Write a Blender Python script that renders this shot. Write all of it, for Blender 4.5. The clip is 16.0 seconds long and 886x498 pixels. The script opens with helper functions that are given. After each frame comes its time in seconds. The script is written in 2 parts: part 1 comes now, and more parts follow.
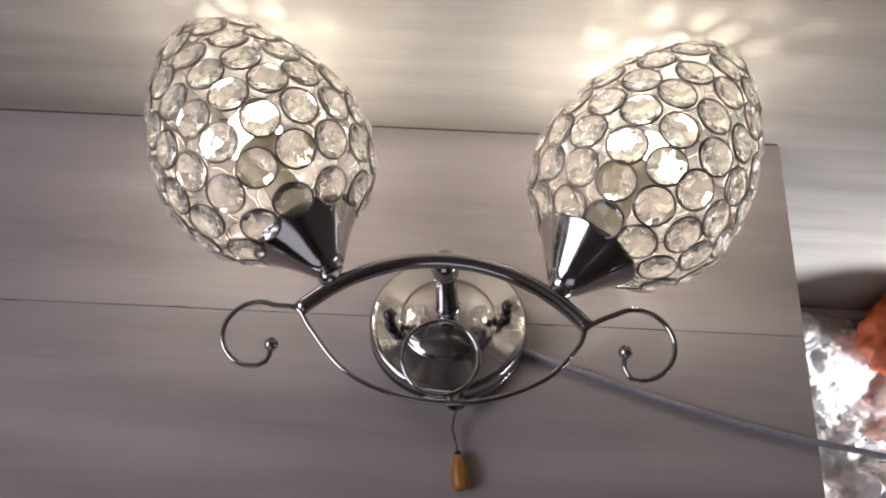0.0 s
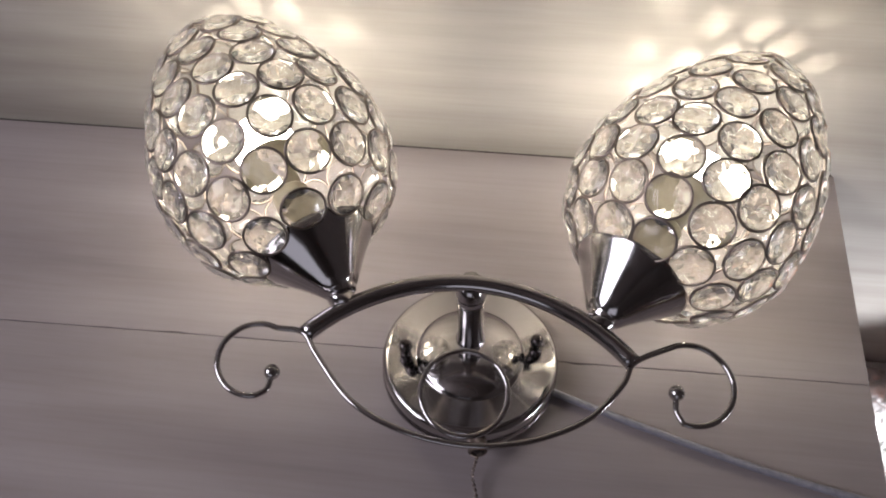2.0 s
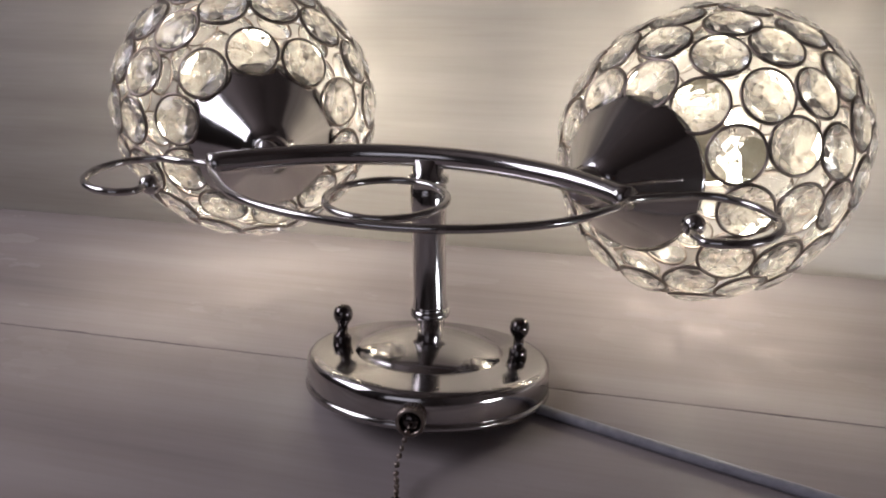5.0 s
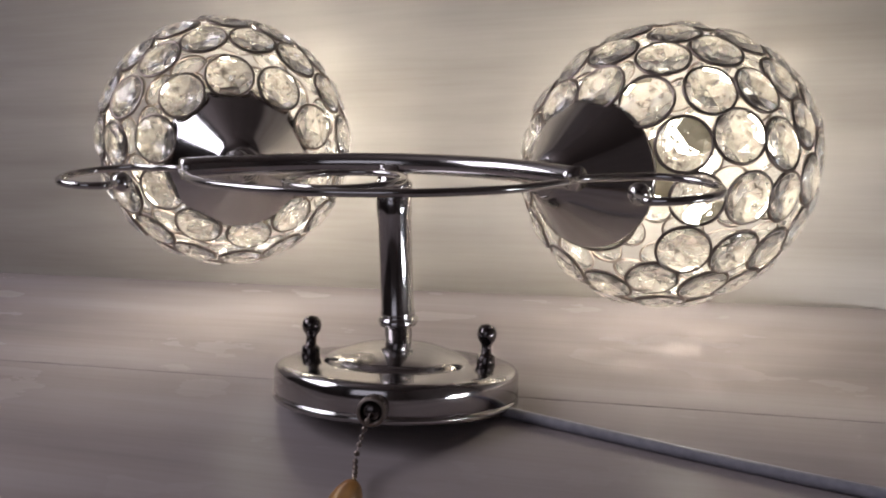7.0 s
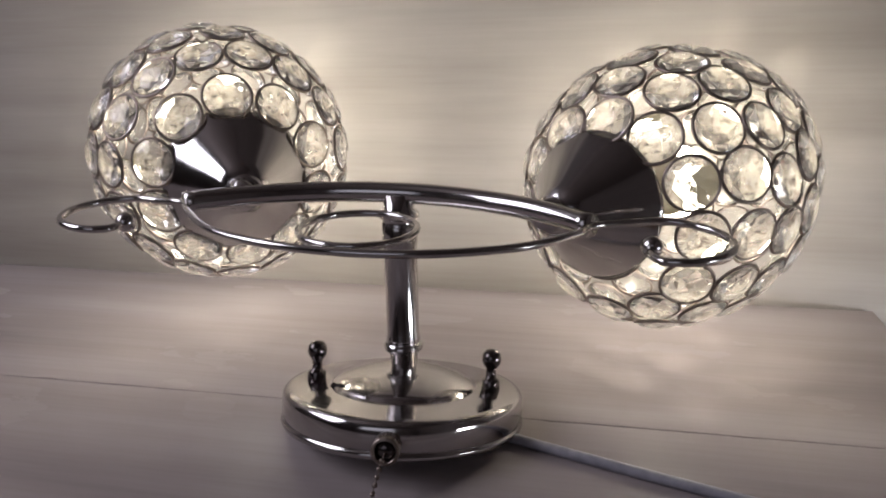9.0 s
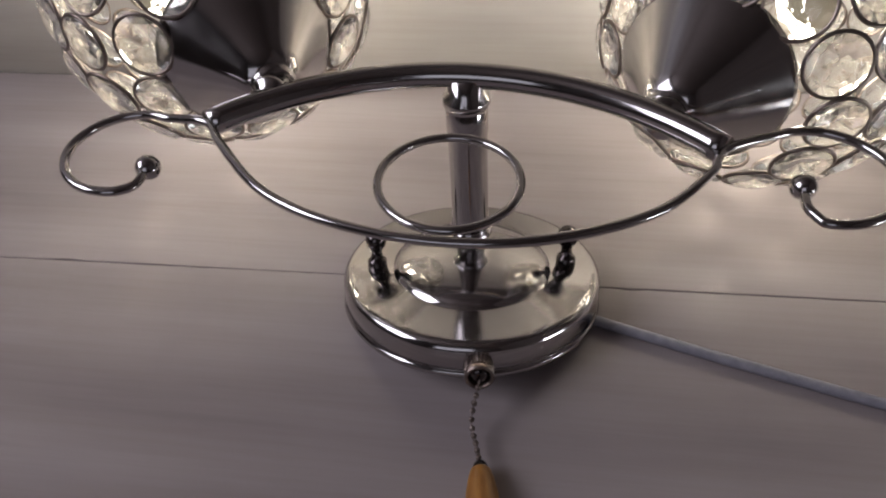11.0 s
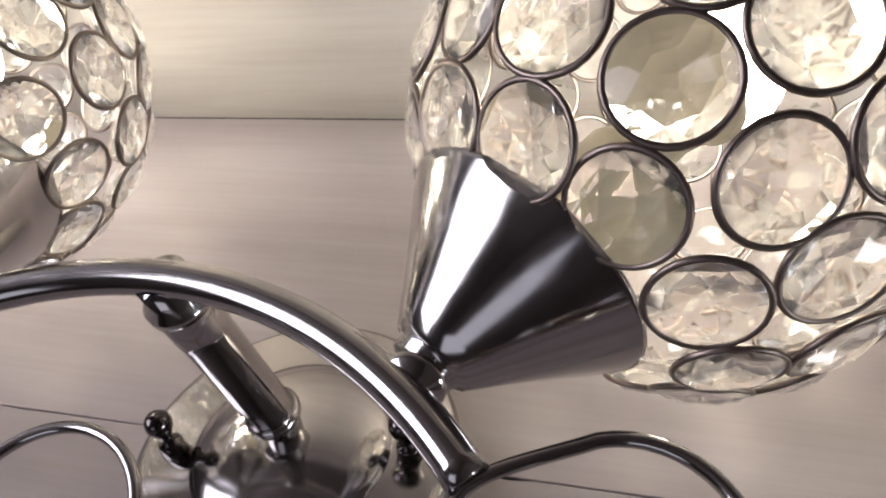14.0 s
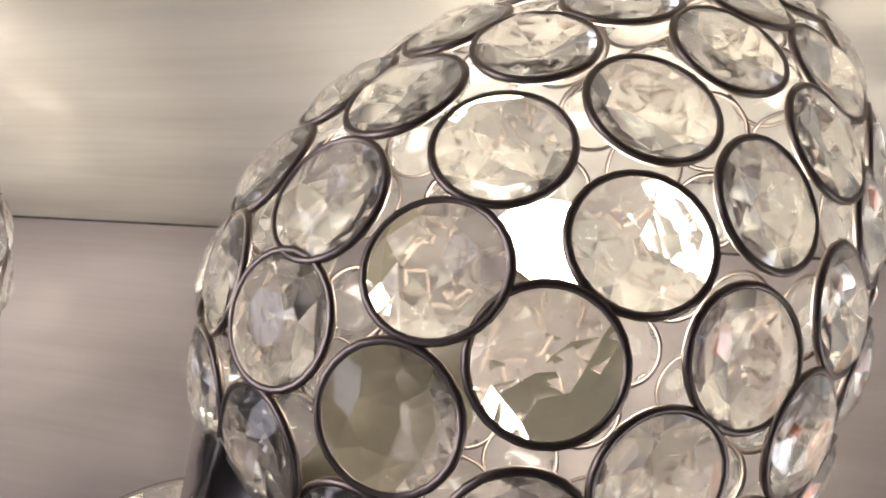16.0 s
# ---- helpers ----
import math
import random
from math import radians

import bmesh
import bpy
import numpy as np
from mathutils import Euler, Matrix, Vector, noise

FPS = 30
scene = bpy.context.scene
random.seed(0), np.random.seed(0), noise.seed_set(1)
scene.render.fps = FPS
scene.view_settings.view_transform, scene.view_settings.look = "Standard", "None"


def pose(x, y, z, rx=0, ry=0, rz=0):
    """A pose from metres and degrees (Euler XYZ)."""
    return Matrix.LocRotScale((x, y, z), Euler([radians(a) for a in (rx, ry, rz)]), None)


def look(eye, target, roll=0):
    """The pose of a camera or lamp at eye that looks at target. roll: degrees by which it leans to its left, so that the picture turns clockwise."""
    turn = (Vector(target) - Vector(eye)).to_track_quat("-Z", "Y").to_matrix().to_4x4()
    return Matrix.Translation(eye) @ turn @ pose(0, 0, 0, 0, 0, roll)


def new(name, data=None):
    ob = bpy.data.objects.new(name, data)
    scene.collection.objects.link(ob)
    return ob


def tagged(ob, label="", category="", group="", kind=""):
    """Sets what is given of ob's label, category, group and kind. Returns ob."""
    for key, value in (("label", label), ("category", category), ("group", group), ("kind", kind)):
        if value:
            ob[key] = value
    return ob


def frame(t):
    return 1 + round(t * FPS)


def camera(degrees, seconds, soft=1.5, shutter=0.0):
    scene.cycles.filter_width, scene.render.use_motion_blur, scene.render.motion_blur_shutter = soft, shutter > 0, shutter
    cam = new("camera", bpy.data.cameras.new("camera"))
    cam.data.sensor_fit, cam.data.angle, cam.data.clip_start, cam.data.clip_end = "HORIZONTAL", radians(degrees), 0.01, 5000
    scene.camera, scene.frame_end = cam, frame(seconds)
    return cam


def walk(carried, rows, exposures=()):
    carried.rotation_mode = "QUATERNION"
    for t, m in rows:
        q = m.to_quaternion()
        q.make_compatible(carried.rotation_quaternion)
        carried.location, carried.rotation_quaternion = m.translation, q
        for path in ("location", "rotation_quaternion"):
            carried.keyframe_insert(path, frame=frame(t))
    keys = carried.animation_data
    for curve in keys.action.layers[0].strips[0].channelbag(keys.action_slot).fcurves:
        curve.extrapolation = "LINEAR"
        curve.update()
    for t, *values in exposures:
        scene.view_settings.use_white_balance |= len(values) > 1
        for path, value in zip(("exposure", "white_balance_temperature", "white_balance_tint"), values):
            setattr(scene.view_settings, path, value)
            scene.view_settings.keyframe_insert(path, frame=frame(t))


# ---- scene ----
cam = camera(62.5, 16.0, 2.0)
PATH = [
    (0.0, pose(0.0130, -0.1836, 0.5491, 24.15, 1.75, -1.13)),
    (0.5, pose(0.0094, -0.1811, 0.5411, 24.74, 2.67, -1.03)),
    (1.0, pose(0.0040, -0.1764, 0.5306, 25.09, 2.54, -1.16)),
    (1.5, pose(0.0052, -0.1739, 0.5145, 25.84, 2.12, -0.89)),
    (2.0, pose(0.0028, -0.1772, 0.4948, 28.13, 1.83, 0.67)),
    (2.5, pose(-0.0015, -0.1931, 0.4825, 31.55, 1.93, 0.92)),
    (3.0, pose(0.0172, -0.2211, 0.4539, 35.14, 1.40, 3.15)),
    (3.5, pose(0.0533, -0.2388, 0.3936, 41.26, 2.04, 6.49)),
    (4.0, pose(0.0642, -0.2728, 0.3096, 52.00, 1.80, 8.96)),
    (6.5, pose(0.0741, -0.3376, 0.1594, 76.44, 1.04, 9.50)),
    (7.0, pose(0.0878, -0.3401, 0.1533, 77.10, 1.93, 9.43)),
    (7.5, pose(0.0883, -0.3411, 0.1552, 76.85, 1.99, 9.29)),
    (8.0, pose(0.0853, -0.3397, 0.1538, 76.89, 2.13, 8.75)),
    (10.5, pose(0.0280, -0.2812, 0.2736, 52.93, 1.95, 3.54)),
    (11.0, pose(0.0146, -0.2441, 0.2678, 45.07, 3.20, 2.33)),
    (11.5, pose(0.0304, -0.1983, 0.2580, 39.59, 6.11, 3.55)),
    (12.0, pose(0.0431, -0.1659, 0.2462, 36.84, 7.39, 4.64)),
    (12.5, pose(0.0599, -0.1459, 0.2463, 35.71, 8.53, 5.38)),
    (13.0, pose(0.0815, -0.1281, 0.2465, 35.12, 9.60, 6.00)),
    (13.5, pose(0.1034, -0.1089, 0.2501, 35.80, 10.76, 7.23)),
    (13.8, pose(0.1166, -0.0973, 0.2508, 36.61, 11.60, 7.63)),
    (14.2, pose(0.1305, -0.0817, 0.2543, 37.05, 12.74, 7.99)),
    (14.6, pose(0.1520, -0.0695, 0.2548, 38.11, 13.89, 9.37)),
    (15.0, pose(0.1601, -0.0559, 0.2556, 37.02, 13.45, 8.27)),
    (15.4, pose(0.1657, -0.0450, 0.2583, 37.27, 12.97, 7.85)),
    (16.0, pose(0.1690, -0.0283, 0.2626, 37.23, 12.70, 7.94)),
]
walk(cam, PATH, [(0.0, 0.08), (2.5, 0.03), (4.0, -0.04), (8.0, -0.04), (10.5, -0.2), (11.0, -0.08), (12.0, 0.1), (12.6, 0.33), (13.4, 0.33), (14.0, 0.22), (14.5, -0.04), (16.0, -0.2)])

# ---- world, light ----
world = bpy.data.worlds.new("world")
scene.world = world
world.use_nodes = True
world.node_tree.nodes["Background"].inputs[0].default_value = (0.55, 0.62, 0.8, 1)
world.node_tree.nodes["Background"].inputs[1].default_value = 0.08
scene.view_settings.exposure = 0.0

# The room and the bench stand a few degrees askew to the lamp's base.
ROOM = pose(0, 0, 0, 0, 0, -5.4)
FLOOR_Z = -0.45
WALL_Y = 0.1805
BULB_POWER = 44.0


def area_lamp(name, m, sx, sy, power, colour):
    data = bpy.data.lights.new(name, "AREA")
    data.shape, data.size, data.size_y, data.energy, data.color = "RECTANGLE", sx, sy, power, colour
    ob = new(name, data)
    ob.matrix_world = m
    return ob


area_lamp("window_daylight", ROOM @ look((-0.3, -2.36, 0.95), (-0.3, 0, 0.95)), 1.3, 1.15, 3.0, (0.88, 0.86, 1.0))
area_lamp("side_window_daylight", ROOM @ look((-1.31, -0.50, 1.22), (0, -0.50, 1.22)), 1.1, 1.1, 24.0, (0.90, 0.87, 1.0))

# Added narrow fill lamp, unseen, to brighten the sheet and floor beside the bench.
area_lamp("low_fill_light", ROOM @ look((1.36, -0.35, -0.2), (0.56, 0.06, -0.42)), 0.6, 0.36, 8.5, (0.9, 0.93, 1.0)).data.spread = radians(54)


# ---- materials ----
def material(name, colour=(0.5, 0.5, 0.5), rough=0.5, metal=0.0):
    m = bpy.data.materials.new(name)
    m.use_nodes = True
    b = m.node_tree.nodes["Principled BSDF"]
    b.inputs["Base Color"].default_value = (*colour, 1)
    b.inputs["Roughness"].default_value = rough
    b.inputs["Metallic"].default_value = metal
    return m, m.node_tree, b


def node(tree, kind, **values):
    n = tree.nodes.new(kind)
    for key, value in values.items():
        n.inputs[key].default_value = value
    return n


def mapped_noise(tree, stretch, scale, detail=6.0, coord="Object"):
    tc = tree.nodes.new("ShaderNodeTexCoord")
    mp = node(tree, "ShaderNodeMapping")
    mp.inputs["Scale"].default_value = stretch
    tree.links.new(tc.outputs[coord], mp.inputs["Vector"])
    nz = node(tree, "ShaderNodeTexNoise", Scale=scale, Detail=detail)
    tree.links.new(mp.outputs[0], nz.inputs["Vector"])
    return nz


def ramp(tree, source, stops):
    r = tree.nodes.new("ShaderNodeValToRGB")
    while len(r.color_ramp.elements) < len(stops):
        r.color_ramp.elements.new(0.5)
    for e, (p, c) in zip(r.color_ramp.elements, stops):
        e.position, e.color = p, (*c, 1)
    tree.links.new(source, r.inputs[0])
    return r


def mix_colour(tree, kind, fac, a, b):
    m = tree.nodes.new("ShaderNodeMixRGB")
    m.blend_type = kind
    m.inputs[0].default_value = fac
    tree.links.new(a, m.inputs[1])
    tree.links.new(b, m.inputs[2])
    return m


def bump(tree, bsdf, height, strength, distance):
    bp = node(tree, "ShaderNodeBump", Strength=strength, Distance=distance)
    tree.links.new(height, bp.inputs["Height"])
    tree.links.new(bp.outputs[0], bsdf.inputs["Normal"])


def laminate(name, dark, mid, light, rough):
    m, t, b = material(name, mid, rough)
    broad = mapped_noise(t, (0.9, 8.0, 8.0), 3.0, 4.0)
    fine = mapped_noise(t, (3.0, 90.0, 90.0), 4.0, 8.0)
    a = ramp(t, broad.outputs["Fac"], [(0.3, dark), (0.52, mid), (0.72, light)])
    g = ramp(t, fine.outputs["Fac"], [(0.3, (0.92, 0.91, 0.90)), (0.6, (1, 1, 1))])
    info = t.nodes.new("ShaderNodeObjectInfo")
    shade = ramp(t, info.outputs["Random"], [(0.0, (0.93, 0.93, 0.93)), (1.0, (1.0, 1.0, 1.0))])
    c = mix_colour(t, "MULTIPLY", 0.6, a.outputs[0], g.outputs[0])
    c = mix_colour(t, "MULTIPLY", 1.0, c.outputs[0], shade.outputs[0])
    t.links.new(c.outputs[0], b.inputs["Base Color"])
    smear = mapped_noise(t, (1, 2.0, 1), 14.0, 5.0)
    rr = node(t, "ShaderNodeMapRange")
    rr.inputs["To Min"].default_value, rr.inputs["To Max"].default_value = rough * 0.9, rough * 1.15
    t.links.new(smear.outputs["Fac"], rr.inputs["Value"])
    t.links.new(rr.outputs[0], b.inputs["Roughness"])
    b.inputs["Specular IOR Level"].default_value = 0.02
    bump(t, b, fine.outputs["Fac"], 0.05, 0.0004)
    return m


BOARD = laminate("bench_laminate", (0.250, 0.216, 0.216), (0.314, 0.274, 0.271), (0.362, 0.322, 0.322), 0.26)
PANEL = laminate("wall_laminate", (0.345, 0.312, 0.280), (0.425, 0.391, 0.357), (0.50, 0.466, 0.43), 0.2)

PLASTER, t, b = material("plaster", (0.16, 0.13, 0.12), 0.8)
n = mapped_noise(t, (1, 1, 1), 9.0, 8.0)
c = ramp(t, n.outputs["Fac"], [(0.3, (0.075, 0.06, 0.055)), (0.7, (0.115, 0.095, 0.085))])
t.links.new(c.outputs[0], b.inputs["Base Color"])
bump(t, b, n.outputs["Fac"], 0.2, 0.002)

DARK, t, b = material("dark_wood", (0.06, 0.045, 0.04), 0.6)
n = mapped_noise(t, (1, 12, 1), 5.0, 6.0)
c = ramp(t, n.outputs["Fac"], [(0.3, (0.08, 0.064, 0.058)), (0.7, (0.13, 0.105, 0.095))])
t.links.new(c.outputs[0], b.inputs["Base Color"])

GRIME, t, b = material("joint_grime", (0.04, 0.034, 0.03), 0.9)
n = mapped_noise(t, (40, 1, 1), 6.0, 6.0)
c = ramp(t, n.outputs["Fac"], [(0.3, (0.022, 0.018, 0.016)), (0.7, (0.07, 0.06, 0.052))])
t.links.new(c.outputs[0], b.inputs["Base Color"])

FLOOR, t, b = material("floor_boards", (0.2, 0.13, 0.09), 0.4)
n = mapped_noise(t, (2.0, 22.0, 1), 4.0, 8.0)
c = ramp(t, n.outputs["Fac"], [(0.3, (0.13, 0.085, 0.06)), (0.7, (0.27, 0.19, 0.13))])
t.links.new(c.outputs[0], b.inputs["Base Color"])

WHITE, t, b = material("white_paint", (0.8, 0.8, 0.79), 0.4)
n = mapped_noise(t, (1, 1, 1), 30.0, 6.0)
c = ramp(t, n.outputs["Fac"], [(0.3, (0.74, 0.74, 0.72)), (0.7, (0.83, 0.83, 0.82))])
t.links.new(c.outputs[0], b.inputs["Base Color"])

TAN, t, b = material("tan_plastic", (0.30, 0.25, 0.16), 0.5)
n = mapped_noise(t, (1, 1, 1), 120.0, 5.0)
c = ramp(t, n.outputs["Fac"], [(0.3, (0.36, 0.31, 0.20)), (0.7, (0.46, 0.40, 0.27))])
t.links.new(c.outputs[0], b.inputs["Base Color"])

NICKEL, t, b = material("dark_nickel", (0.16, 0.14, 0.135), 0.16, 1.0)
n = mapped_noise(t, (1, 1, 1), 200.0, 5.0)
c = ramp(t, n.outputs["Fac"], [(0.3, (0.07, 0.06, 0.06)), (0.7, (0.14, 0.125, 0.12))])
t.links.new(c.outputs[0], b.inputs["Base Color"])

CHROME, t, b = material("chrome", (0.47, 0.45, 0.445), 0.09, 1.0)
n = mapped_noise(t, (1, 1, 1), 160.0, 6.0)
rr = node(t, "ShaderNodeMapRange")
rr.inputs["To Min"].default_value, rr.inputs["To Max"].default_value = 0.06, 0.19
t.links.new(n.outputs["Fac"], rr.inputs["Value"])
t.links.new(rr.outputs[0], b.inputs["Roughness"])

WIRE, t, b = material("ring_wire", (0.33, 0.31, 0.30), 0.36, 1.0)
n = mapped_noise(t, (1, 1, 1), 300.0, 4.0)
c = ramp(t, n.outputs["Fac"], [(0.3, (0.16, 0.125, 0.105)), (0.7, (0.31, 0.26, 0.235))])
t.links.new(c.outputs[0], b.inputs["Base Color"])

CRYSTAL, t, b = material("crystal", (1.0, 0.99, 0.95), 0.0)
b.inputs["Transmission Weight"].default_value = 0.985
b.inputs["IOR"].default_value = 1.36
n = mapped_noise(t, (1, 1, 1), 900.0, 3.0)
rr = node(t, "ShaderNodeMapRange")
rr.inputs["To Min"].default_value, rr.inputs["To Max"].default_value = 0.04, 0.10
t.links.new(n.outputs["Fac"], rr.inputs["Value"])
t.links.new(rr.outputs[0], b.inputs["Roughness"])

GLOW, t, b = material("frosted_bulb", (0.9, 0.88, 0.82), 0.5)
b.inputs["Emission Color"].default_value = (0.987, 0.92, 0.777, 1)
b.inputs["Emission Strength"].default_value = BULB_POWER

CORD, t, b = material("white_cord", (0.62, 0.62, 0.66), 0.45)
n = mapped_noise(t, (1, 1, 1), 200.0, 4.0)
c = ramp(t, n.outputs["Fac"], [(0.3, (0.18, 0.175, 0.205)), (0.7, (0.26, 0.255, 0.29))])
t.links.new(c.outputs[0], b.inputs["Base Color"])

AMBER, t, b = material("amber_wood", (0.62, 0.32, 0.06), 0.4)
n = mapped_noise(t, (60, 60, 8), 6.0, 6.0)
c = ramp(t, n.outputs["Fac"], [(0.3, (0.20, 0.08, 0.014)), (0.7, (0.38, 0.17, 0.03))])
t.links.new(c.outputs[0], b.inputs["Base Color"])

ORANGE, t, b = material("orange_cloth", (0.7, 0.12, 0.02), 0.6)
n = mapped_noise(t, (1, 1, 1), 40.0, 8.0)
c = ramp(t, n.outputs["Fac"], [(0.3, (0.45, 0.06, 0.015)), (0.7, (0.85, 0.20, 0.05))])
t.links.new(c.outputs[0], b.inputs["Base Color"])
bump(t, b, n.outputs["Fac"], 0.5, 0.004)

FILM, t, b = material("crumpled_film", (0.72, 0.70, 0.69), 0.26)
n = mapped_noise(t, (1, 1, 1), 22.0, 8.0)
c = ramp(t, n.outputs["Fac"], [(0.3, (0.62, 0.60, 0.59)), (0.7, (0.84, 0.82, 0.81))])
t.links.new(c.outputs[0], b.inputs["Base Color"])
b.inputs["Coat Weight"].default_value = 0.6
bump(t, b, n.outputs["Fac"], 0.5, 0.003)


# ---- building helpers ----
def mesh_of(bm, name, mats, smooth=True):
    me = bpy.data.meshes.new(name)
    bm.normal_update()
    bm.to_mesh(me)
    bm.free()
    for m in mats if isinstance(mats, (list, tuple)) else [mats]:
        me.materials.append(m)
    if smooth:
        me.polygons.foreach_set("use_smooth", [True] * len(me.polygons))
    return me


def part(name, bm, mat, parent=None, label="", m=None, smooth=True):
    ob = new(name, mesh_of(bm, name, mat, smooth))
    if m is not None:
        ob.matrix_world = m
    if parent is not None:
        ob.parent = parent
    if label:
        ob["label"] = label
    return ob


def box(bm, x0, x1, y0, y1, z0, z1, bevel=0.0):
    r = bmesh.ops.create_cube(bm, size=1.0)
    for v in r["verts"]:
        v.co = Vector(((x0 + x1) / 2 + v.co.x * (x1 - x0), (y0 + y1) / 2 + v.co.y * (y1 - y0), (z0 + z1) / 2 + v.co.z * (z1 - z0)))
    if bevel:
        es = list({e for v in r["verts"] for e in v.link_edges})
        bmesh.ops.bevel(bm, geom=es, offset=bevel, segments=2, profile=0.5, affect="EDGES")
    return bm


def lathe(profile, steps=48, cap0=True, cap1=True):
    """A turned body round z from (radius, height) pairs."""
    bm = bmesh.new()
    rows = []
    for r, z in profile:
        if r < 1e-6:
            rows.append([bm.verts.new((0, 0, z))])
        else:
            rows.append([bm.verts.new((r * math.cos(2 * math.pi * k / steps), r * math.sin(2 * math.pi * k / steps), z)) for k in range(steps)])
    for a, c in zip(rows, rows[1:]):
        for k in range(steps):
            k2 = (k + 1) % steps
            if len(a) == 1 and len(c) > 1:
                bm.faces.new((a[0], c[k2], c[k]))
            elif len(c) == 1 and len(a) > 1:
                bm.faces.new((a[k], a[k2], c[0]))
            elif len(a) > 1:
                bm.faces.new((a[k], a[k2], c[k2], c[k]))
    if cap0 and len(rows[0]) > 1:
        bm.faces.new(rows[0][::-1])
    if cap1 and len(rows[-1]) > 1:
        bm.faces.new(rows[-1])
    bmesh.ops.recalc_face_normals(bm, faces=bm.faces[:])
    return bm


def tube(points, radius, sides=12, closed=False, bm=None):
    """A round rod along points."""
    bm = bm or bmesh.new()
    pts = [Vector(p) for p in points]
    n = len(pts)
    rings, up = [], None
    for i, p in enumerate(pts):
        a = pts[(i - 1) % n] if closed or i else p
        c = pts[(i + 1) % n] if closed or i < n - 1 else p
        d = (c - a).normalized()
        if up is None:
            up = Vector((0, 0, 1)) if abs(d.z) < 0.9 else Vector((1, 0, 0))
        s = d.cross(up).normalized()
        up = s.cross(d).normalized()
        rings.append([bm.verts.new(p + radius * (math.cos(2 * math.pi * k / sides) * s + math.sin(2 * math.pi * k / sides) * up)) for k in range(sides)])
    for i in range(n if closed else n - 1):
        a, c = rings[i], rings[(i + 1) % n]
        for k in range(sides):
            bm.faces.new((a[k], a[(k + 1) % sides], c[(k + 1) % sides], c[k]))
    if not closed:
        bm.faces.new(rings[0][::-1])
        bm.faces.new(rings[-1])
    bmesh.ops.recalc_face_normals(bm, faces=bm.faces[:])
    return bm


def smooth_line(keys, steps=10):
    """Catmull-Rom through the keys."""
    k = [Vector(p) for p in keys]
    k = [2 * k[0] - k[1]] + k + [2 * k[-1] - k[-2]]
    out = []
    for i in range(1, len(k) - 2):
        p0, p1, p2, p3 = k[i - 1:i + 3]
        for j in range(steps):
            u = j / steps
            out.append(0.5 * (2 * p1 + (p2 - p0) * u + (2 * p0 - 5 * p1 + 4 * p2 - p3) * u * u + (3 * p1 - p0 - 3 * p2 + p3) * u ** 3))
    out.append(k[-2])
    return out


def along(origin, direction):
    """A pose at origin whose z axis runs along direction."""
    q = Vector(direction).normalized().to_track_quat("Z", "Y")
    return Matrix.Translation(origin) @ q.to_matrix().to_4x4()


# ---- the room ----
def structure(name, bm, mat, label="", smooth=False):
    ob = part(name, bm, mat, None, label, ROOM, smooth)
    return tagged(ob, label, name.split("_")[0], kind="structure")


def slab(x0, x1, y0, y1, z0, z1):
    return box(bmesh.new(), x0, x1, y0, y1, z0, z1)


X0, X1, Y0, TOP = -1.25, 1.3, -2.3, 2.0
structure("floor", slab(X0, X1, Y0, WALL_Y, FLOOR_Z - 0.1, FLOOR_Z), FLOOR, "dark brown wooden floor under the bench")
structure("ceiling", slab(X0 - 0.1, X1 + 0.1, Y0 - 0.1, WALL_Y + 0.1, TOP, TOP + 0.1), DARK, "plain dark wooden ceiling")
structure("wall_north", slab(X0 - 0.1, X1 + 0.1, WALL_Y, WALL_Y + 0.1, FLOOR_Z - 0.1, 0.40), PANEL, "pale greyish wood laminate wall behind the lamp")
structure("wall_upper", slab(X0 - 0.1, X1 + 0.1, WALL_Y, WALL_Y + 0.1, 0.40, TOP), DARK, "plain dark wall above the laminate")
bm = bmesh.new()
box(bm, X0 - 0.1, X0, Y0, -1.07, FLOOR_Z - 0.1, TOP)
box(bm, X0 - 0.1, X0, 0.07, WALL_Y, FLOOR_Z - 0.1, TOP)
box(bm, X0 - 0.1, X0, -1.07, 0.07, FLOOR_Z - 0.1, 0.65)
box(bm, X0 - 0.1, X0, -1.07, 0.07, 1.79, TOP)
structure("wall_west", bm, PLASTER, "plaster side wall with a window opening")
# The low opening is invented, to let the fill lamp through.
bm = bmesh.new()
box(bm, X1, X1 + 0.1, Y0, -0.7, FLOOR_Z - 0.1, TOP)
box(bm, X1, X1 + 0.1, 0.0, WALL_Y, FLOOR_Z - 0.1, TOP)
box(bm, X1, X1 + 0.1, -0.7, 0.0, 0.02, TOP)
box(bm, X1, X1 + 0.1, -0.7, 0.0, FLOOR_Z - 0.1, FLOOR_Z + 0.05)
structure("wall_east", bm, PLASTER, "plaster side wall with a low opening added for the fill light")
bm = bmesh.new()
box(bm, X0, -1.0, Y0 - 0.1, Y0, FLOOR_Z - 0.1, TOP)
box(bm, 0.4, X1, Y0 - 0.1, Y0, FLOOR_Z - 0.1, TOP)
box(bm, -1.0, 0.4, Y0 - 0.1, Y0, FLOOR_Z - 0.1, 0.35)
box(bm, -1.0, 0.4, Y0 - 0.1, Y0, 1.55, TOP)
structure("wall_south", bm, PLASTER, "plaster wall with a window opening")
bm = box(bmesh.new(), X0, X1, WALL_Y - 0.012, WALL_Y, FLOOR_Z, FLOOR_Z + 0.062, 0.002)
structure("baseboard", bm, WHITE, "white painted baseboard along the laminate wall")

# ---- the bench ----
BENCH_X, SEAM_Y, NEAR_Y, FAR_X = 0.2785, 0.0018, -0.40, -0.85
bench = tagged(new("bench"), "low bench with a pale greyish laminate top against the wall", "bench")
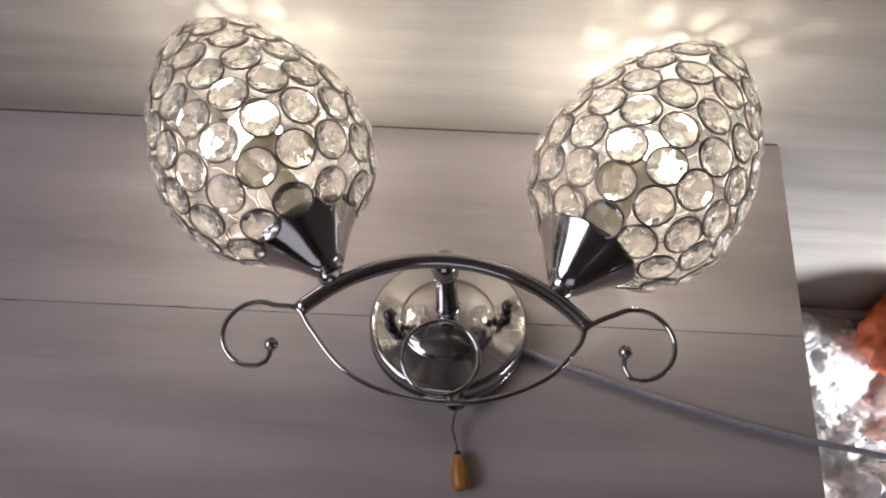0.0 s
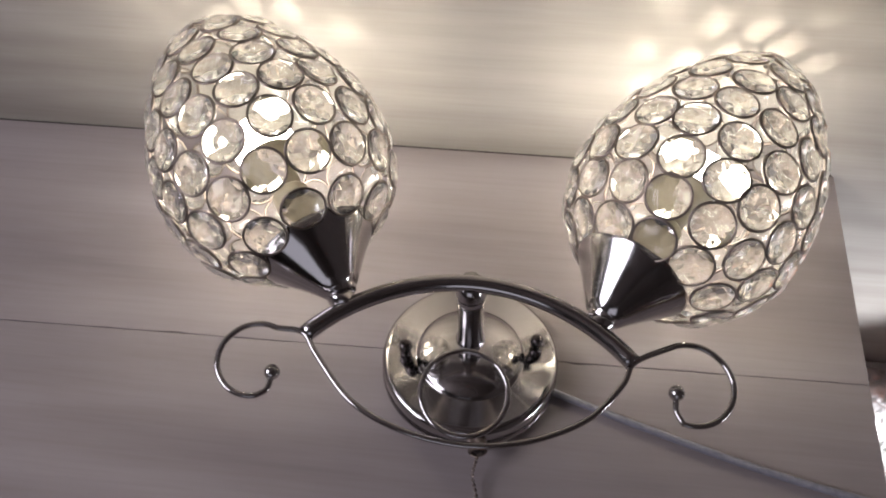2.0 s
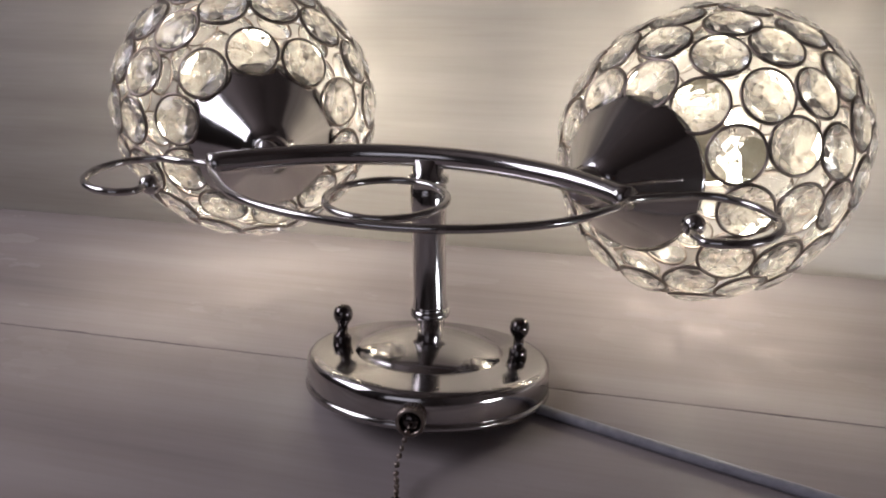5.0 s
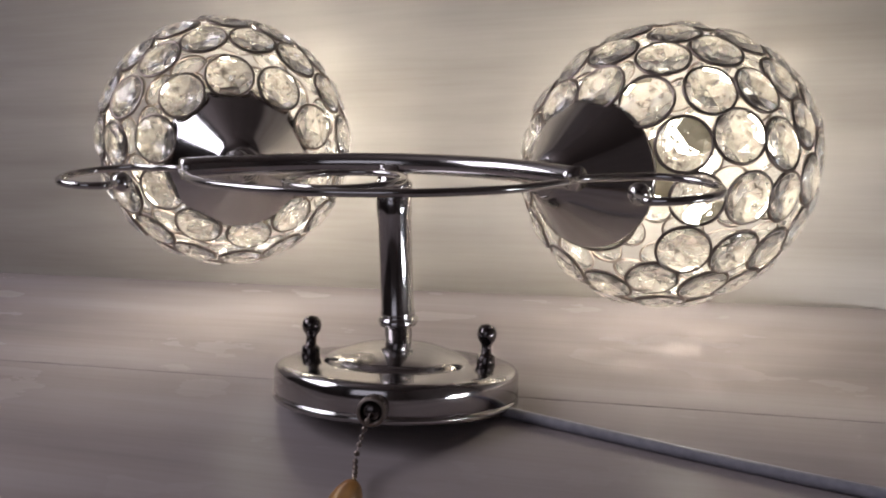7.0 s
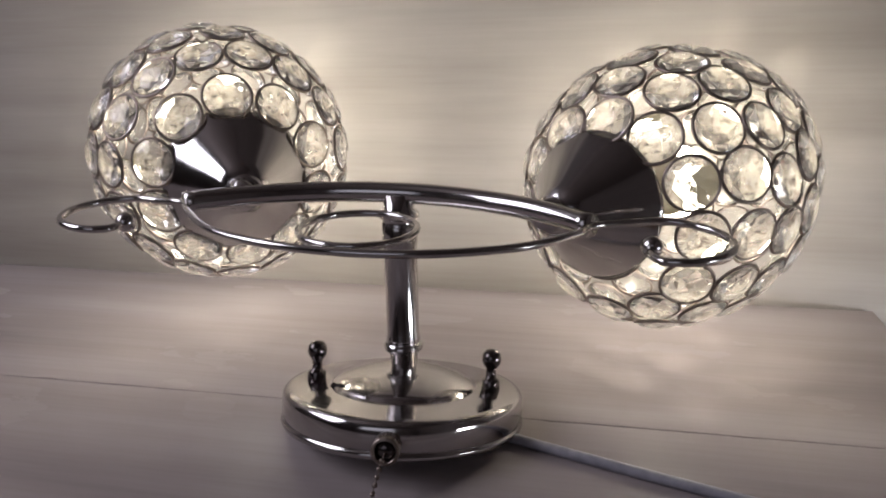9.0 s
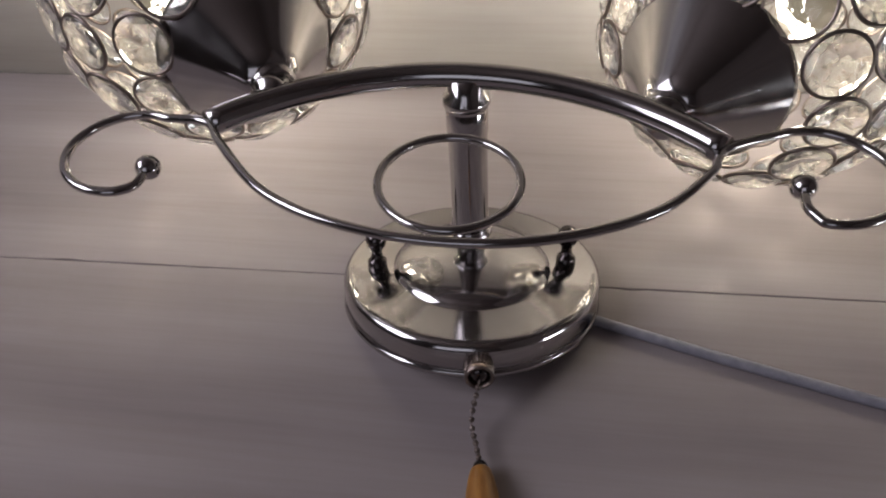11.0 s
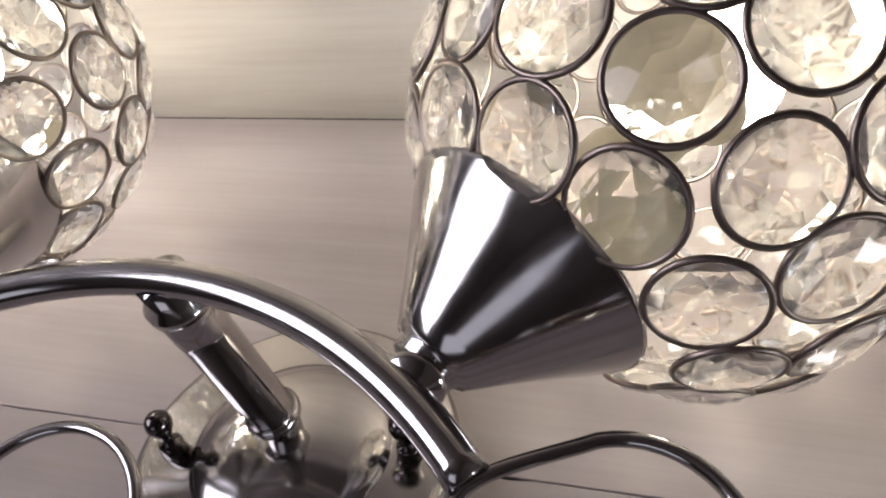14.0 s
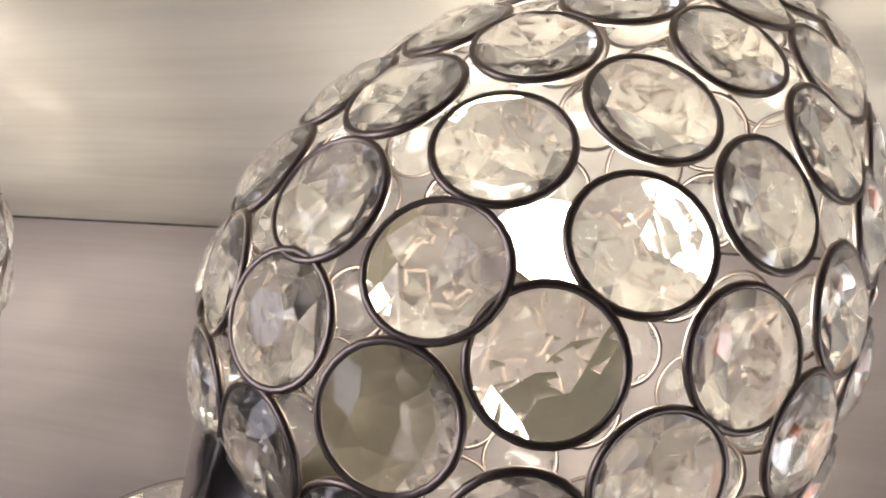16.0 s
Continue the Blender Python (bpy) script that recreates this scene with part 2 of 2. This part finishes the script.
bench.matrix_world = ROOM @ pose(0, 0, FLOOR_Z)


def bench_part(name, x0, x1, y0, y1, z0, z1, mat, bevel):
    ob = part(name, box(bmesh.new(), x0, x1, y0, y1, z0 - FLOOR_Z, z1 - FLOOR_Z, bevel), mat, None, "", None, False)
    ob.parent = bench
    return ob


def board(y_seam, y_back, side, seed):
    """A top board whose edge at the seam is slightly chipped."""
    bm = bmesh.new()
    n = 420
    rows = []
    for i in range(n + 1):
        x = FAR_X + (BENCH_X - FAR_X) * i / n
        chip = max(0.0, noise.noise(Vector((x * 55, seed, 0))) - 0.12) * max(0.0, noise.noise(Vector((x * 9, seed, 4))) + 0.25) * 0.0042
        y = y_seam + 0.0147 * x + side * (0.00022 + chip)
        rows.append([bm.verts.new((x, yy, zz - FLOOR_Z)) for yy, zz in ((y, -0.018), (y, -0.0003 - chip * 0.4), (y + side * 0.0003, 0.0), (y_back, 0.0), (y_back, -0.018))])
    for a, c in zip(rows, rows[1:]):
        for k in range(5):
            bm.faces.new((a[k], a[(k + 1) % 5], c[(k + 1) % 5], c[k]))
    bm.faces.new(rows[0])
    bm.faces.new(rows[-1])
    bmesh.ops.recalc_face_normals(bm, faces=bm.faces[:])
    ob = part("board", bm, BOARD, None, "", None, False)
    ob.parent = bench


board(SEAM_Y, WALL_Y - 0.0024, 1, 1.3)
bench_part("gap_filler", FAR_X, BENCH_X - 0.001, WALL_Y - 0.0023, WALL_Y - 0.0002, -0.017, -0.0010, GRIME, 0.0)
board(SEAM_Y, NEAR_Y, -1, 5.1)
bench_part("subframe", FAR_X + 0.02, BENCH_X - 0.02, NEAR_Y + 0.02, WALL_Y - 0.01, -0.06, -0.0182, BOARD, 0.002)
for x in (FAR_X + 0.04, BENCH_X - 0.08):
    for y in (NEAR_Y + 0.04, WALL_Y - 0.07):
        bench_part("leg", x, x + 0.04, y, y + 0.04, FLOOR_Z, -0.0602, BOARD, 0.003)

# ---- the wall lamp ----
lamp = tagged(new("wall_lamp"), "lit chrome two-arm wall lamp with crystal shades, standing on the bench", "wall lamp")
lamp.matrix_world = pose(0, 0, 0)

TILT = 13.0
BASE = pose(0.0037, -0.0076, -0.0003, -TILT, 2.8, 3.4)
up = BASE.to_3x3() @ Vector((0, 0, 1))

base_bm = lathe([(0.0, 0.0), (0.0592, 0.0), (0.0607, 0.0007), (0.0612, 0.0020), (0.0608, 0.0034), (0.0602, 0.0037), (0.0602, 0.0042), (0.0606, 0.0046), (0.0606, 0.0136), (0.0601, 0.0155), (0.0588, 0.0170), (0.0572, 0.0176), (0.0556, 0.0178),
                 (0.0376, 0.0180), (0.0368, 0.0183), (0.0361, 0.0196), (0.0341, 0.0212), (0.0275, 0.0238), (0.0195, 0.0262), (0.0115, 0.0277), (0.0, 0.0281)], 112)
bmesh.ops.transform(base_bm, matrix=BASE, verts=base_bm.verts[:])
cut = bmesh.ops.bisect_plane(base_bm, geom=base_bm.verts[:] + base_bm.edges[:] + base_bm.faces[:], plane_co=(0, 0, 0.0004), plane_no=(0, 0, -1), clear_outer=True)
bmesh.ops.holes_fill(base_bm, edges=[e for e in cut["geom_cut"] if isinstance(e, bmesh.types.BMEdge)])
part("base", base_bm, CHROME, lamp, "round polished chrome mounting base")

for side in (-1, 1):
    nut = lathe([(0.0044, 0.0), (0.0047, 0.0004), (0.0045, 0.0052), (0.0040, 0.0058), (0.0027, 0.0066), (0.0025, 0.0108), (0.0032, 0.0120), (0.0044, 0.0138), (0.0049, 0.0162), (0.0044, 0.0188), (0.0029, 0.0206), (0.0, 0.0213)], 24)
    for v in nut.verts:
        r = math.hypot(v.co.x, v.co.y)
        if r > 0.0043 and v.co.z < 0.0056:
            k = 1.0 if round(math.atan2(v.co.y, v.co.x) / (2 * math.pi) * 24) % 2 else 0.93
            v.co.x, v.co.y = v.co.x * k, v.co.y * k
    part("nut", nut, NICKEL, lamp, "dark ball-headed fixing nut", BASE @ pose(side * 0.0442, -0.003, 0.0178))

foot, crown = BASE @ Vector((0, 0.001, 0.0262)), Vector((0.0048, 0.0034, 0.1133))
length = (crown - foot).length
stem = lathe([(0.0058, -0.003), (0.0060, 0.0010), (0.0064, 0.0015), (0.0066, 0.0040), (0.0069, 0.0046), (0.0070, 0.0095), (0.0074, 0.0101), (0.0092, 0.0107), (0.0098, 0.0117), (0.0098, 0.0134), (0.0090, 0.0145), (0.0083, 0.0151), (0.0086, 0.0159), (0.0086, 0.0173), (0.0081, 0.0184),
              (0.0082, length - 0.024), (0.0086, length - 0.022), (0.0086, length - 0.012), (0.0078, length - 0.0105), (0.0096, length - 0.0095), (0.0096, length - 0.007), (0.0074, length - 0.005), (0.0074, length + 0.002)], 40)
part("stem", stem, CHROME, lamp, "turned chrome stem with collars", along(foot, crown - foot))

# The head: the bent tube, the eye-shaped wire with its scrolls and the ring between.
HEAD = pose(0.0057, 0.0026, 0.1159, 0, 1.5, -4.9)
HALF, SAG = 0.0902, 0.0392
BOW = (HALF ** 2 + SAG ** 2) / (2 * SAG)
SPAN = math.asin(HALF / BOW)


def bow(a):
    return Vector((BOW * math.sin(a), BOW * math.cos(a) - BOW, 0))


part("arm_tube", tube([bow(SPAN * (2 * i / 48 - 1)) for i in range(49)], 0.0050, 20), CHROME, lamp, "bent chrome tube", HEAD)


def scroll(side, cx, cy, r):
    """One end: from the ball round the scroll to the tube's end."""
    out = []
    for i in range(30):
        a = radians(-62 - 230 * i / 29) if side < 0 else radians(242 + 226 * i / 29)
        k = r * (0.86 + 0.14 * min(1.0, i / 16))
        out.append(Vector((cx + k * math.cos(a), cy + k * math.sin(a), -0.0035 * max(0.0, 1 - i / 26))))
    return out


left, right = scroll(-1, -0.1147, -0.0570, 0.0213), scroll(1, 0.1208, -0.0492, 0.0232)
e0, e1 = bow(-SPAN), bow(SPAN)
low = smooth_line([left[-1], e0 + Vector((-0.001, 0.0005, 0)), (-0.0815, -0.0510, 0), (-0.0590, -0.0745, 0), (-0.030, -0.0875, 0), (0.004, -0.0918, 0), (0.036, -0.0868, 0), (0.066, -0.0725, 0), (0.0845, -0.0520, 0), e1 + Vector((0.001, 0.0005, 0)), right[-1]], 9)
tip_l = smooth_line([(-0.1050, -0.0616, -0.0035), (-0.1058, -0.0710, -0.0035), left[2]], 6)[:-1]
tip_r = smooth_line([(0.1137, -0.0528, -0.003), (0.1130, -0.0626, -0.003), right[2]], 6)[:-1]
wire_line = tip_l + left[2:-1] + low + right[2:-1][::-1] + tip_r[::-1]
part("scroll_wire", tube(wire_line, 0.00165, 12), CHROME, lamp, "thin chrome wire bent into an eye with scrolled ends", HEAD)
part("centre_ring", tube([(0.0005 + 0.0233 * math.cos(a), -0.0645 + 0.0233 * math.sin(a), 0.0008) for a in np.linspace(0, 2 * math.pi, 56, endpoint=False)], 0.0015, 10, True), CHROME, lamp, "chrome wire ring inside the eye", HEAD)
for p in (tip_l[0], tip_r[0]):
    bm = bmesh.new()
    bmesh.ops.create_uvsphere(bm, u_segments=20, v_segments=12, radius=0.0044)
    part("ball_tip", bm, CHROME, lamp, "chrome ball", HEAD @ Matrix.Translation(p))

# ---- shades ----
EGG_A, EGG_B, EGG_K = 0.0945, 0.0684, -0.272
RIM_U = -0.94


def egg(u):
    return EGG_B * math.sqrt(max(0.0, 1 - u * u)) * (1 + EGG_K * u)


def ring_mesh():
    bm = tube([(math.cos(a), math.sin(a), 0.0) for a in np.linspace(0, 2 * math.pi, 28, endpoint=False)], 0.068, 7, True)
    return mesh_of(bm, "ring", WIRE)


def crystal_mesh(seed):
    """A cut bead: a broad table, slanted facets on both faces and a thin girdle."""
    r0 = random.Random(seed)
    bm = bmesh.new()
    for r, z, n, o in ((0.40, 0.275, 7, 0), (0.72, 0.185, 8, 0.5), (0.95, 0.04, 24, 0), (0.95, -0.04, 24, 0), (0.60, -0.20, 8, 0.25), (0.16, -0.31, 4, 0)):
        for k in range(n):
            a = 2 * math.pi * (k + o) / n + 0.3 * seed + (r0.uniform(-0.09, 0.09) if n < 20 else 0)
            j = 1 + (r0.uniform(-0.07, 0.07) if n < 20 else 0)
            bm.verts.new((r * j * math.cos(a), r * j * math.sin(a), z * (1 + r0.uniform(-0.06, 0.06) * (n < 20))))
    bmesh.ops.convex_hull(bm, input=bm.verts[:])
    bmesh.ops.dissolve_limit(bm, angle_limit=0.02, verts=bm.verts[:], edges=bm.edges[:])
    bmesh.ops.recalc_face_normals(bm, faces=bm.faces[:])
    return mesh_of(bm, "crystal", CRYSTAL, False)


RING = ring_mesh()
CRYSTALS = [crystal_mesh(k) for k in range(6)]
rng = random.Random(7)


RING_R = 0.0123


def shade(centre, az, el, rows, label):
    """rows: height along the axis, number of rings, and the angle of the first."""
    d = Vector((math.sin(radians(az)) * math.cos(radians(el)), math.cos(radians(az)) * math.cos(radians(el)), math.sin(radians(el))))
    side = d.cross(Vector((0, 0, 1))).normalized()
    other = side.cross(d)
    m = Matrix((side, other, d)).transposed().to_4x4()
    m.translation = centre
    # a wire hoop inside the cup holds the first row of beads
    hoop = tube([(0.0275 * math.cos(a), 0.0275 * math.sin(a), RIM_U * EGG_A) for a in np.linspace(0, 2 * math.pi, 40, endpoint=False)], 0.0008, 6, True)
    body = part("shade", hoop, WIRE, lamp, label, m)
    loop = tube([(0.005 * math.cos(a), 0.005 * math.sin(a), EGG_A * 0.985) for a in np.linspace(0, 2 * math.pi, 16, endpoint=False)], 0.0007, 6, True)
    tip = new("tip_loop", mesh_of(loop, "tip_loop", WIRE))
    tip.parent = body
    for u, count, start in rows:
        dr, dz = egg(u + 0.004) - egg(u - 0.004), EGG_A * 0.008
        n_r, n_z = dz / math.hypot(dr, dz), -dr / math.hypot(dr, dz)
        size = min(RING_R, 1.04 * math.pi * egg(u) / count)
        for k in range(count):
            a = radians(start) + 2 * math.pi * k / count + rng.uniform(-0.025, 0.025)
            z = EGG_A * u + rng.uniform(-0.0007, 0.0007)
            normal = Vector((n_r * math.cos(a), n_r * math.sin(a), n_z)) + Vector((rng.uniform(-0.06, 0.06), rng.uniform(-0.06, 0.06), rng.uniform(-0.06, 0.06)))
            pm = along(Vector((egg(u) * math.cos(a), egg(u) * math.sin(a), z)), normal) @ pose(0, 0, 0, 0, 0, rng.uniform(0, 360))
            r = new("ring", RING)
            r.parent, r.matrix_local = body, pm @ Matrix.Diagonal((size, size * rng.uniform(0.95, 1.0), size, 1))
            g = new("crystal", CRYSTALS[rng.randrange(6)])
            g.parent, g.matrix_local = body, pm @ Matrix.Diagonal((size, size, size, 1))
            g.visible_shadow = False
    return body, m, d


CUP = [(0.0072, 0.0), (0.0082, 0.0006), (0.0084, 0.0030), (0.0092, 0.0036), (0.0108, 0.0046), (0.0132, 0.0080), (0.0164, 0.0126), (0.0204, 0.0182), (0.0250, 0.0246), (0.0296, 0.0308), (0.0328, 0.0352), (0.0337, 0.0364), (0.0332, 0.0368), (0.0321, 0.0353), (0.0288, 0.0308), (0.0242, 0.0246), (0.0196, 0.0182), (0.0154, 0.0126), (0.0, 0.0116)]


def arm(centre, az, el, rows, rim, cup_az, cup_el, wide, on_tube, label):
    """A shade, and the cup that carries it, which points its own way."""
    body, m, d = shade(Vector(centre), az, el, rows, label)
    rim, on_tube = Vector(rim), Vector(on_tube)
    d = pose(0, 0, 0, cup_el, 0, -cup_az).to_3x3() @ Vector((0, 1, 0))
    neck = rim - 0.036 * d
    span = (rim - neck).length
    cup = lathe([(r * (1 + (wide - 1) * min(1.0, z / 0.03)), z * span / 0.0360) for r, z in CUP], 56, True, True)
    part("cup", cup, CHROME, lamp, "flared chrome cup", along(neck, rim - neck))
    w = (neck - on_tube).length
    joint = lathe([(0.0030, 0.001), (0.0040, 0.002), (0.0050, w * 0.34), (0.0072, w * 0.42), (0.0080, w * 0.58), (0.0074, w * 0.76), (0.0062, w * 0.86), (0.0064, w + 0.001)], 32)
    part("joint", joint, CHROME, lamp, "chrome ball joint", along(on_tube, neck - on_tube))
    socket = lathe([(0.0, 0.0), (0.0115, 0.0), (0.0115, 0.052), (0.0105, 0.054), (0.0, 0.054)], 28)
    part("socket", socket, TAN, lamp, "tan lamp socket", along(neck + (rim - neck) * 0.7, d))
    at = neck + (rim - neck) * 0.7 + 0.0545 * d
    body_profile = lathe([(0.0085, 0.0), (0.0095, 0.002), (0.0105, 0.015), (0.0125, 0.022), (0.0155, 0.0275), (0.0172, 0.0290), (0.0, 0.0290)], 32)
    part("bulb_neck", body_profile, TAN, lamp, "tan plastic bulb neck", along(at, d))
    globe = lathe([(0.0160, 0.0)] + [(0.0200 * math.cos(w), 0.0113 + 0.0200 * math.sin(w)) for w in np.linspace(-0.60, 1.5, 14)] + [(0.0, 0.0313)], 36)
    part("bulb", globe, GLOW, lamp, "glowing frosted globe bulb", along(at + 0.0292 * d, d))


UPPER = ((0.62, 11, 12), (0.81, 8, 30), (0.945, 4, 10))
arm((0.1516, 0.0797, 0.1074), 36.6, 5.4, ((-0.82, 12, 0), (-0.625, 15, 21.8), (-0.40, 17, 14.6), (-0.14, 17, 17.8), (0.11, 16, 2.6), (0.375, 14, 16.5)) + UPPER,
    (0.0975, 0.0105, 0.1082), 35.5, -2.5, 1.05, HEAD @ bow(SPAN * 0.77), "egg-shaped shade of wire rings and clear crystals, nearer the bench end")
arm((-0.1275, 0.1005, 0.1233), -30.5, 4.1, ((-0.865, 10, 19), (-0.645, 15, 4.0), (-0.40, 17, 2.3), (-0.15, 17, 9.8), (0.10, 16, 8.8), (0.36, 14, 24.6)) + UPPER,
    (-0.0856, 0.0268, 0.1172), -29.5, 0.5, 1.10, HEAD @ bow(-SPAN * 0.79), "egg-shaped shade of wire rings and clear crystals, away from the bench end")

# ---- the pull switch ----
mouth = BASE @ Vector((0, -0.0583, 0.0072))
out = (BASE.to_3x3() @ Vector((0, -1, 0))).normalized()
sw = lathe([(0.0055, -0.001), (0.0063, 0.0), (0.0063, 0.0064), (0.0057, 0.0070), (0.0056, 0.0078), (0.0062, 0.0083), (0.0062, 0.0094), (0.0058, 0.0099), (0.0050, 0.0100), (0.0046, 0.0095), (0.0044, 0.0030), (0.0, 0.0030)], 52)
for v in sw.verts:
    r = math.hypot(v.co.x, v.co.y)
    if r > 0.0062 and 0 <= v.co.z < 0.0066:
        k = 1.0 if round(math.atan2(v.co.y, v.co.x) / (2 * math.pi) * 52) % 2 else 0.93
        v.co.x, v.co.y = v.co.x * k, v.co.y * k
part("pull_switch", sw, WIRE, lamp, "knurled metal switch nozzle", along(mouth, out), False)
plug = lathe([(0.0043, 0.0032), (0.0043, 0.0070), (0.0036, 0.0086), (0.0020, 0.0092), (0.0, 0.0093)], 24)
part("switch_core", plug, NICKEL, lamp, "dark switch core", along(mouth, out))
chain_line = smooth_line([mouth + out * 0.0108, (0.0052, -0.0835, 0.0095), (0.0070, -0.0930, 0.0062), (0.0088, -0.1030, 0.0066)], 16)
bm = bmesh.new()
gap = 0.0
for a, c in zip(chain_line, chain_line[1:]):
    gap += (c - a).length
    if gap > 0.0030:
        gap = 0.0
        bmesh.ops.create_icosphere(bm, subdivisions=1, radius=0.0014, matrix=Matrix.Translation(c))
tube(chain_line, 0.00028, 5, False, bm)
part("pull_chain", bm, WIRE, lamp, "fine metal bead chain")
KNOB_AT, KNOB_DIR = Vector((0.0088, -0.1025, 0.0066)), (0.06, -1, 0.005)
ferrule = lathe([(0.0, -0.0022), (0.0016, -0.0020), (0.0026, -0.0008), (0.0031, 0.0006), (0.0031, 0.0016), (0.0, 0.0016)], 20)
knob = lathe([(0.0, 0.0006), (0.0030, 0.0008), (0.0040, 0.0020), (0.0052, 0.0060), (0.0061, 0.0110), (0.0066, 0.0160), (0.0067, 0.0195), (0.0062, 0.0232), (0.0052, 0.0252), (0.0034, 0.0257), (0.0031, 0.0250), (0.0, 0.0248)], 24)
knob_ob = part("pull_knob", knob, AMBER, lamp, "amber wooden pull knob", along(KNOB_AT, KNOB_DIR))
part("ferrule", ferrule, NICKEL, lamp, "small dark metal ferrule", along(KNOB_AT, KNOB_DIR))

# ---- the power cord ----
cord_line = smooth_line([(0.045, -0.0185, 0.0031), (0.0625, -0.0268, 0.0026), (0.10, -0.0425, 0.0026), (0.137, -0.0572, 0.0026), (0.18, -0.0735, 0.0026), (0.222, -0.0875, 0.0026), (0.265, -0.0995, 0.0028), (0.30, -0.1075, 0.0012), (0.345, -0.1165, -0.012),
                         (0.42, -0.128, -0.06), (0.52, -0.15, -0.16), (0.64, -0.18, -0.30), (0.74, -0.21, -0.40), (0.86, -0.25, FLOOR_Z + 0.003), (1.1, -0.35, FLOOR_Z + 0.003)], 10)
cord = tagged(part("power_cord", tube(cord_line, 0.0025, 12), CORD), "greyish white round power cord lying on the bench", "cable")

# ---- beside the bench ----
bm = bmesh.new()
bmesh.ops.create_grid(bm, x_segments=220, y_segments=220, size=0.5)
for v in bm.verts:
    x, y = v.co.x, v.co.y
    h = 0.075 * max(0.0, 1 - (x * x + y * y) * 3.6)
    warp = Vector((noise.noise(Vector((x * 5, y * 5, 1.3))), noise.noise(Vector((x * 5, y * 5, 8.1))), 0)) * 0.6
    crumple = sum(a * abs(noise.noise(Vector((x * f, y * f, 3.1 + f)) + warp * (f / 9))) for f, a in ((6, 0.075), (15, 0.034), (34, 0.010), (75, 0.003)))
    lift = 0.02 * max(0.0, (y - 0.36) / 0.14) ** 1.5
    v.co.z = 0.003 + lift + max(0.0, 0.25 * h + crumple)
film = tagged(part("plastic_sheet", bm, FILM, None, "", ROOM @ pose(0.62, -0.105, FLOOR_Z) @ Matrix.Diagonal((0.56, 0.548, 1, 1)), False), "crumpled shiny white plastic sheet on the floor", "plastic sheet")
bm = bmesh.new()
bmesh.ops.create_icosphere(bm, subdivisions=5, radius=1.0)
for v in bm.verts:
    fold = abs(noise.noise(Vector((v.co.x * 2.6, v.co.y * 2.6, v.co.z * 1.1)))) + 0.5 * abs(noise.noise(v.co * 6.0 + Vector((2, 5, 1))))
    k = 1 + 0.16 * noise.noise(v.co * 1.7) - 0.28 * fold + 0.06
    v.co = Vector((v.co.x * 0.066 * k, v.co.y * 0.062 * k, v.co.z * 0.088 * k))
cloth = tagged(part("orange_cloth", bm, ORANGE, None, "", ROOM @ pose(0.570, 0.130, FLOOR_Z + 0.125)), "bright orange crumpled cloth lying on the plastic sheet", "cloth")
